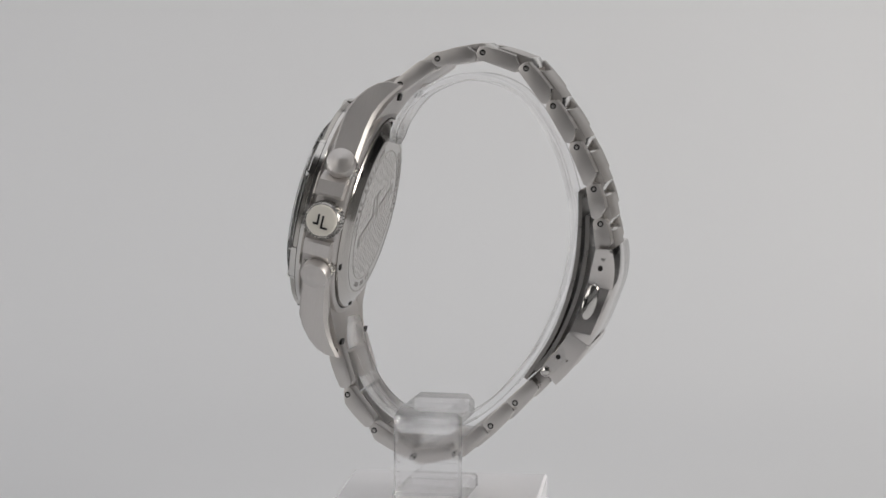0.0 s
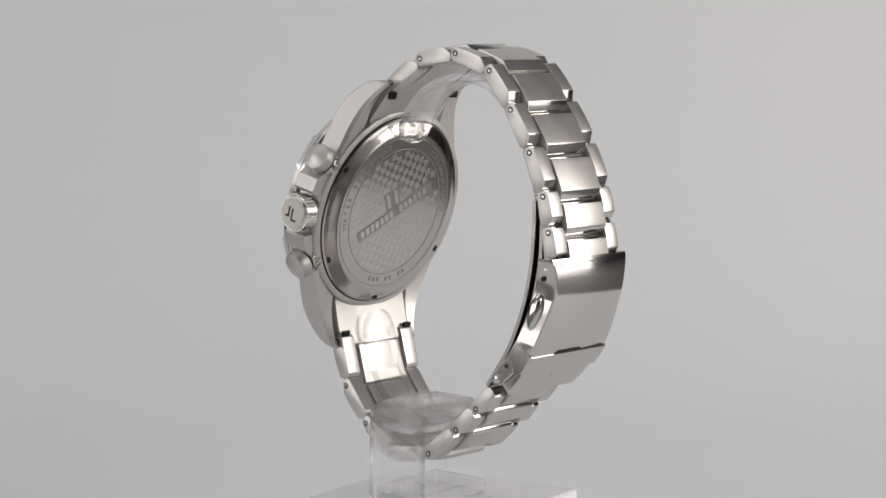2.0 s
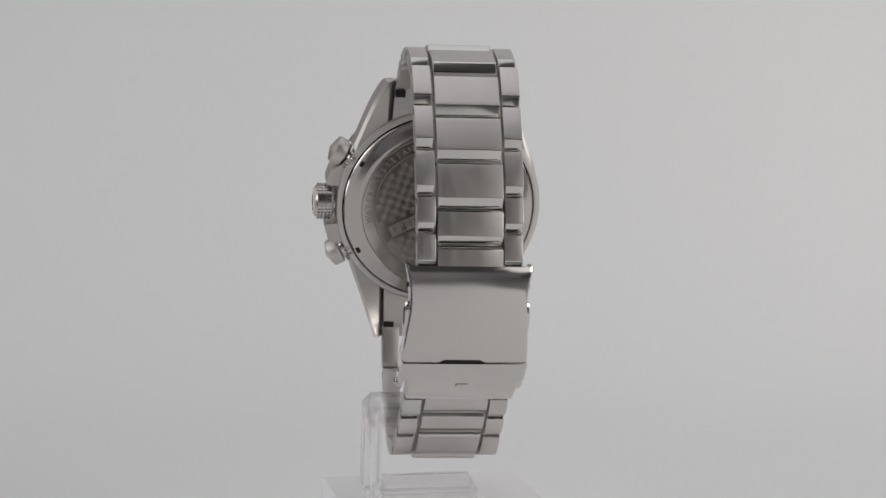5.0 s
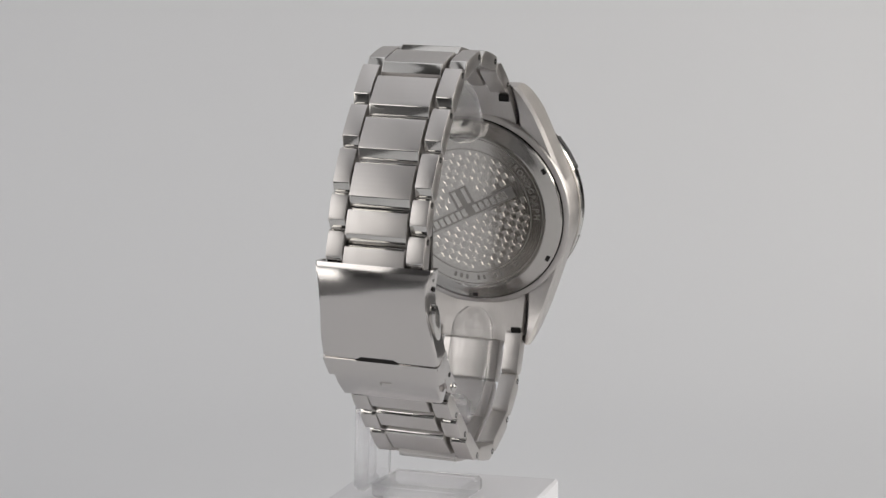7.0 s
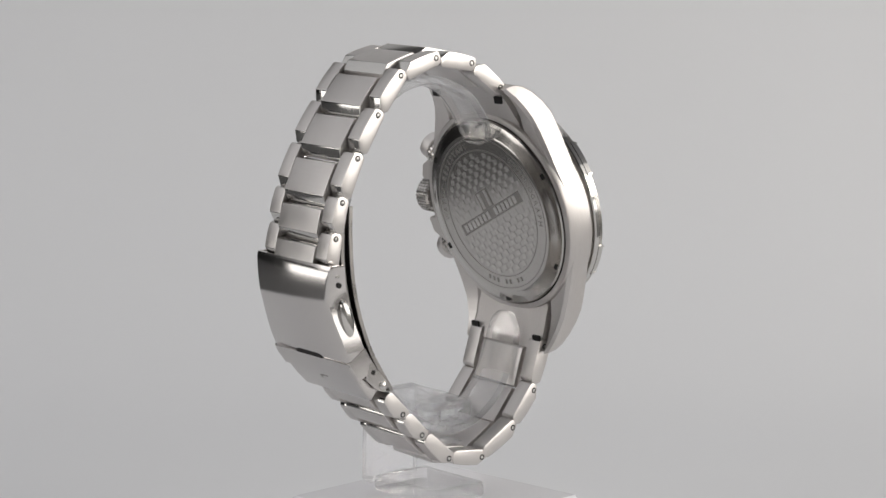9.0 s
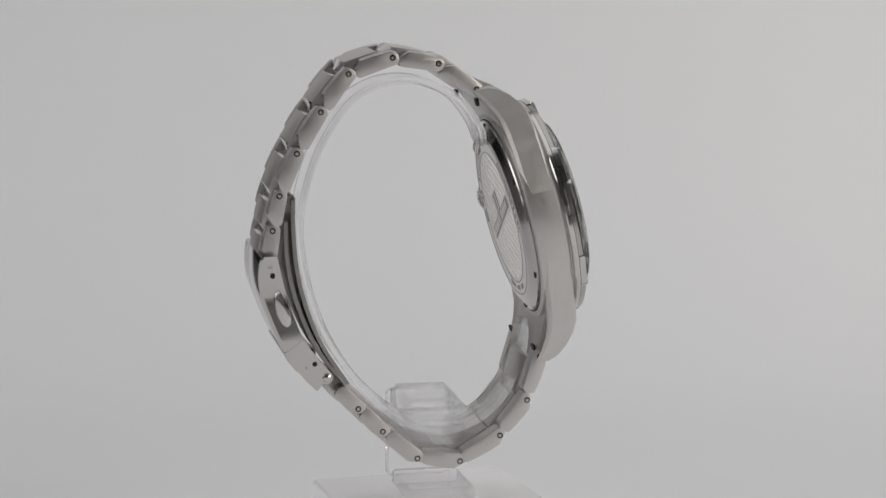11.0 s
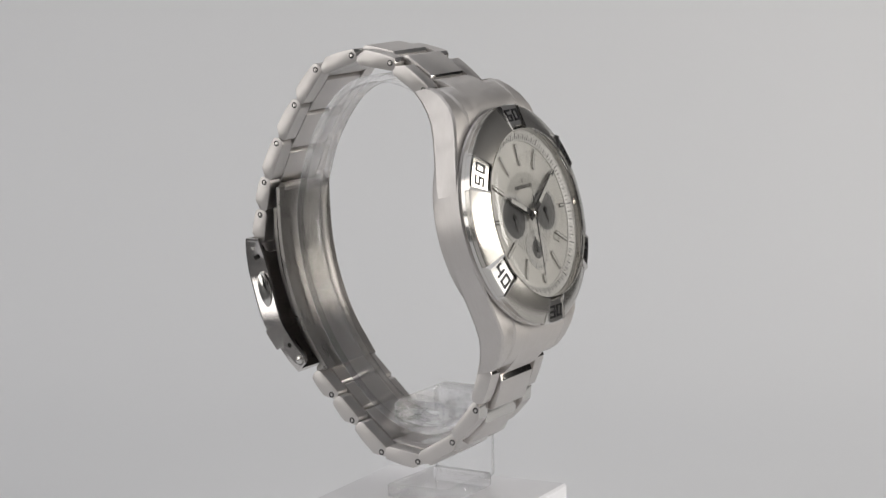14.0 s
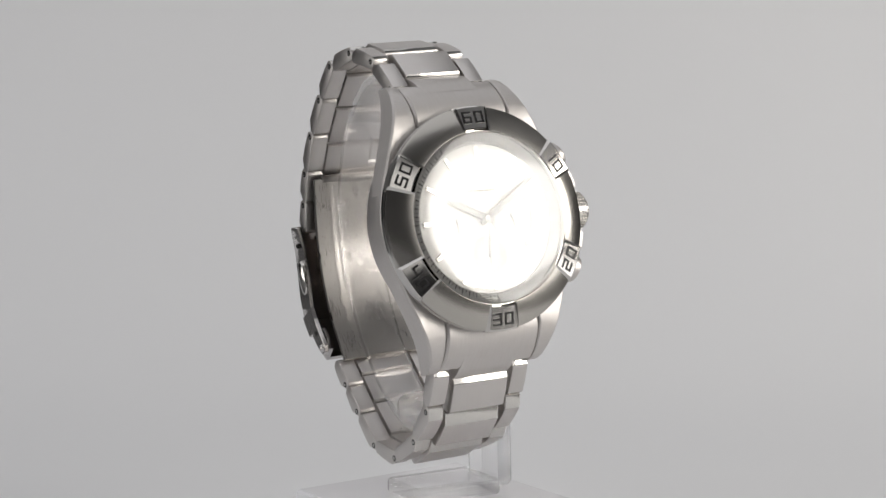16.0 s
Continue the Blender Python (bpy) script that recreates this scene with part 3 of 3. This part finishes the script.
def bezel():
    base = part("bezel", lathe([(21.2, -0.05), (22.0, 0.0), (22.2, 0.25), (22.2, 1.0), (21.9, 1.25), (17.2, 1.25), (17.2, 3.4), (17.15, 3.75), (17.05, 3.75), (17.0, 3.5), (17.0, 0.0)], 128), polished, watch, "polished steel bezel with six raised number plates", DIAL)
    for k in range(6):
        # sloping sector between two number plates
        mid = 60 * k + 60
        bm = bmesh.new()
        sections = []
        for j in range(13):
            a = radians(mid - 21.0 + 42.0 * j / 12)
            sections.append([(r * math.cos(a), r * math.sin(a), h) for r, h in ((17.1, 1.1), (22.15, 1.1), (22.15, 1.95), (21.8, 2.25), (17.35, 3.92), (17.05, 3.94))])
        part("bezel_sector", loft(sections), polished_bezel, base, m=DIAL)
        # flatter plate with its number
        mid = 90 - 60 * k
        bm = bmesh.new()
        sections = []
        for j in range(7):
            a = radians(mid - 8.6 + 17.2 * j / 6)
            sections.append([(r * math.cos(a), r * math.sin(a), h) for r, h in ((17.5, 1.1), (22.3, 1.1), (22.3, 2.25), (22.0, 2.55), (17.8, 3.45), (17.5, 3.3))])
        plate = part("number_plate", loft(sections), polished, base, "raised polished plate with black number", DIAL)
        for s in (-1, 1):
            start = radians(mid + s * 8.6)
            sections = []
            for j in range(3):
                a = start + s * radians(1.6 * j / 2)
                sections.append([(r * math.cos(a), r * math.sin(a), h) for r, h in ((17.1, 1.1), (22.35, 1.1), (22.35, 2.6 - 0.35 * j), (22.0, 2.85 - 0.4 * j), (17.15, 3.97))])
            part("plate_edge", loft(sections), polished, plate, m=DIAL)
        number = ("60", "10", "20", "30", "40", "50")[k]
        up = 1 if number in ("60", "10", "50") else -1
        bm = bmesh.new()
        for n, ch in enumerate(number):
            cx = (-1.35 if n == 0 else 1.35)
            for x0, x1, y0, y1 in digit_bars(ch, 2.0, 2.5, 0.42):
                box(cx + x0, cx + x1, y0, y1, -0.2, 0.06, bm=bm)
        slope = math.degrees(math.atan2(0.9, 4.2))
        m = DIAL @ pose(0, 0, 0, 0, 0, mid - 90) @ at_mm(0, 19.95, 3.02) @ pose(0, 0, 0, -slope, 0, 0) @ pose(0, 0, 0, 0, 0, 0 if up > 0 else 180)
        part("number", bm, black_fill, plate, "black number filled into the plate", m, smooth=False)


polished_bezel = material("polished_bezel_steel", (0.52, 0.50, 0.465), 0.22, 1.0)
bezel()


# dial and hands
def hand_shape(length, tail, w0, w1, z, h):
    bm = bmesh.new()
    loft([[(x, y, z + h * q) for x, q in ((-w, 0), (w, 0), (w * 0.7, 1), (-w * 0.7, 1))] for y, w in ((-tail, w0 * 0.7), (0, w0), (length * 0.75, w1), (length, 0.08))], bm)
    return bm


DIAL_FACE = DIAL @ at_mm(0, 0, 0.95)      # the dial lies high under the glass


def dial():
    face = part("dial", lathe([(16.9, 0.3), (16.9, 0.9), (0.0, 0.9)], 128), silver_dial, watch, "silver sunray dial with three grey subdials", DIAL_FACE)
    part("chapter_ring", lathe([(16.95, 0.85), (16.95, 1.7), (16.6, 1.65), (14.85, 1.15), (14.75, 0.88)], 128), silver_paint, face, "sloping silver minute track", DIAL_FACE)
    ticks = bmesh.new()
    for k in range(120):
        a = 3 * k
        long = 1.25 if k % 10 == 0 else 0.95 if k % 2 == 0 else 0.6
        start = len(ticks.verts)
        w = 0.10 if k % 2 == 0 else 0.06
        box(-w, w, 0, long, -0.05, 0.04, bm=ticks)
        ticks.verts.ensure_lookup_table()
        bmesh.ops.transform(ticks, matrix=pose(0, 0, 0, 0, 0, a) @ pose(0, 15.1, 1.24, 16.0, 0, 0), verts=ticks.verts[start:])
    part("minute_ticks", ticks, tick_ink, face, m=DIAL_FACE, smooth=False)
    for k in range(12):
        if k in (3, 6, 9):
            length, y = 1.9, 13.2
        else:
            length, y = 4.4, 12.0
        m = DIAL_FACE @ pose(0, 0, 0, 0, 0, -30 * k)
        baton = part("hour_marker", box(-0.48, 0.48, y - length / 2, y + length / 2, 0.85, 1.25, 0.1), polished, face, "applied polished baton marker", m)
        part("lume_strip", box(-0.2, 0.2, y - length / 2 + 0.25, y + length / 2 - 0.25, 1.2, 1.29), lume, baton, m=m)
    for x, y, r, share, turn in ((6.3, 0.0, 5.0, 0.82, 185), (-6.3, 0.0, 5.0, 0.82, 175), (0.0, -7.2, 4.2, 0.46, 5)):
        m = DIAL_FACE @ at_mm(x, y, 0)
        sub = part("subdial", lathe([(r, 0.86), (r, 1.0), (r - 0.15, 1.0), (r - 0.2, 0.96), (0, 0.96)], 56), silver_paint, face, "silver subdial with a dark grey centre", m)
        part("subdial_centre", lathe([(r * share, 0.92), (r * share, 0.985), (0, 0.985)], 48), sub_grey, sub, m=m)
        for k in range(24):
            long = 0.75 if k % 2 == 0 else 0.4
            part("subdial_mark", box(-0.05, 0.05, r - 0.35 - long, r - 0.35, 0.94, 0.98), tick_ink, sub, m=m @ pose(0, 0, 0, 0, 0, 15 * k), smooth=False)
        part("subdial_hand", hand_shape(2.7, 0.8, 0.22, 0.15, 1.15, 0.1), tick_ink, sub, m=m @ pose(0, 0, 0, 0, 0, turn))
        part("subdial_hub", lathe([(0.5, 0.93), (0.5, 1.3), (0, 1.32)], 20), tick_ink, sub, m=m)
    bm = box(-1.1, 1.1, -0.8, 0.8, 0.92, 0.99)
    m = DIAL_FACE @ at_mm(8.6, -6.0, 0) @ pose(0, 0, 0, 0, 0, -30)
    date = part("date_window", bm, polished, face, "small framed date window", m)
    part("date_disc", box(-0.85, 0.85, -0.58, 0.58, 0.97, 1.0), lume, date, m=m)
    bm = box(-3.4, 3.4, 5.2, 5.95, 0.88, 0.93)
    box(-0.45, -0.1, 6.4, 7.2, 0.88, 0.93, bm=bm)
    box(0.1, 0.45, 6.4, 7.2, 0.88, 0.93, bm=bm)
    part("maker_bar", bm, grey_fill, face, m=DIAL_FACE, smooth=False)
    rays = bmesh.new()
    for k in range(72):
        start = len(rays.verts)
        box(-0.09, 0.09, 5.4, 8.6, 0.88, 0.95, bm=rays)
        rays.verts.ensure_lookup_table()
        bmesh.ops.rotate(rays, verts=rays.verts[start:], cent=(0, 0, 0), matrix=Euler((0, 0, radians(5 * k + 2.5))).to_matrix())
    part("sunray_relief", rays, relief_grey, face, m=DIAL_FACE, smooth=False)
    for name, length, tail, w, turn, z in (("hour_hand", 9.4, 1.6, 0.80, 64, 1.6), ("minute_hand", 13.8, 2.0, 0.74, -58, 2.0)):
        m = DIAL_FACE @ pose(0, 0, 0, 0, 0, turn)
        hand = part(name, hand_shape(length, tail, w, w * 0.85, z, 0.2), tick_ink, watch, "dark steel hand with white lume", m)
        part("lume_strip", box(-w * 0.55, w * 0.55, length * 0.25, length * 0.86, z + 0.15, z + 0.23), lume, hand, m=m)
    m = DIAL_FACE @ pose(0, 0, 0, 0, 0, 173)
    part("sweep_hand", hand_shape(12.6, 3.6, 0.2, 0.10, 2.4, 0.12), tick_ink, watch, "thin dark chronograph hand", m)
    part("hand_hub", lathe([(0.9, 0.9), (0.9, 2.6), (0.6, 2.75), (0, 2.75)], 28), polished, watch, m=DIAL_FACE)
    part("crystal", lathe([(16.98, 3.3), (16.98, 3.75), (16.4, 3.92), (12.0, 3.98), (6.0, 4.01), (0.0, 4.02)], 96, lathe([(0.0, 3.3), (16.98, 3.3)], 96)), crystal_mat, watch, "clear slightly domed watch glass", DIAL_FACE)


dial()


# ---- what turns ----
def motions():
    rows = [(0.5 * k, 0.5 * k * 14.2) for k in range(33)]
    for ob in (watch, stand, block):
        walk(ob, [(t, pose(0, 0, 0, 0, 0, -a)) for t, a in rows])


motions()
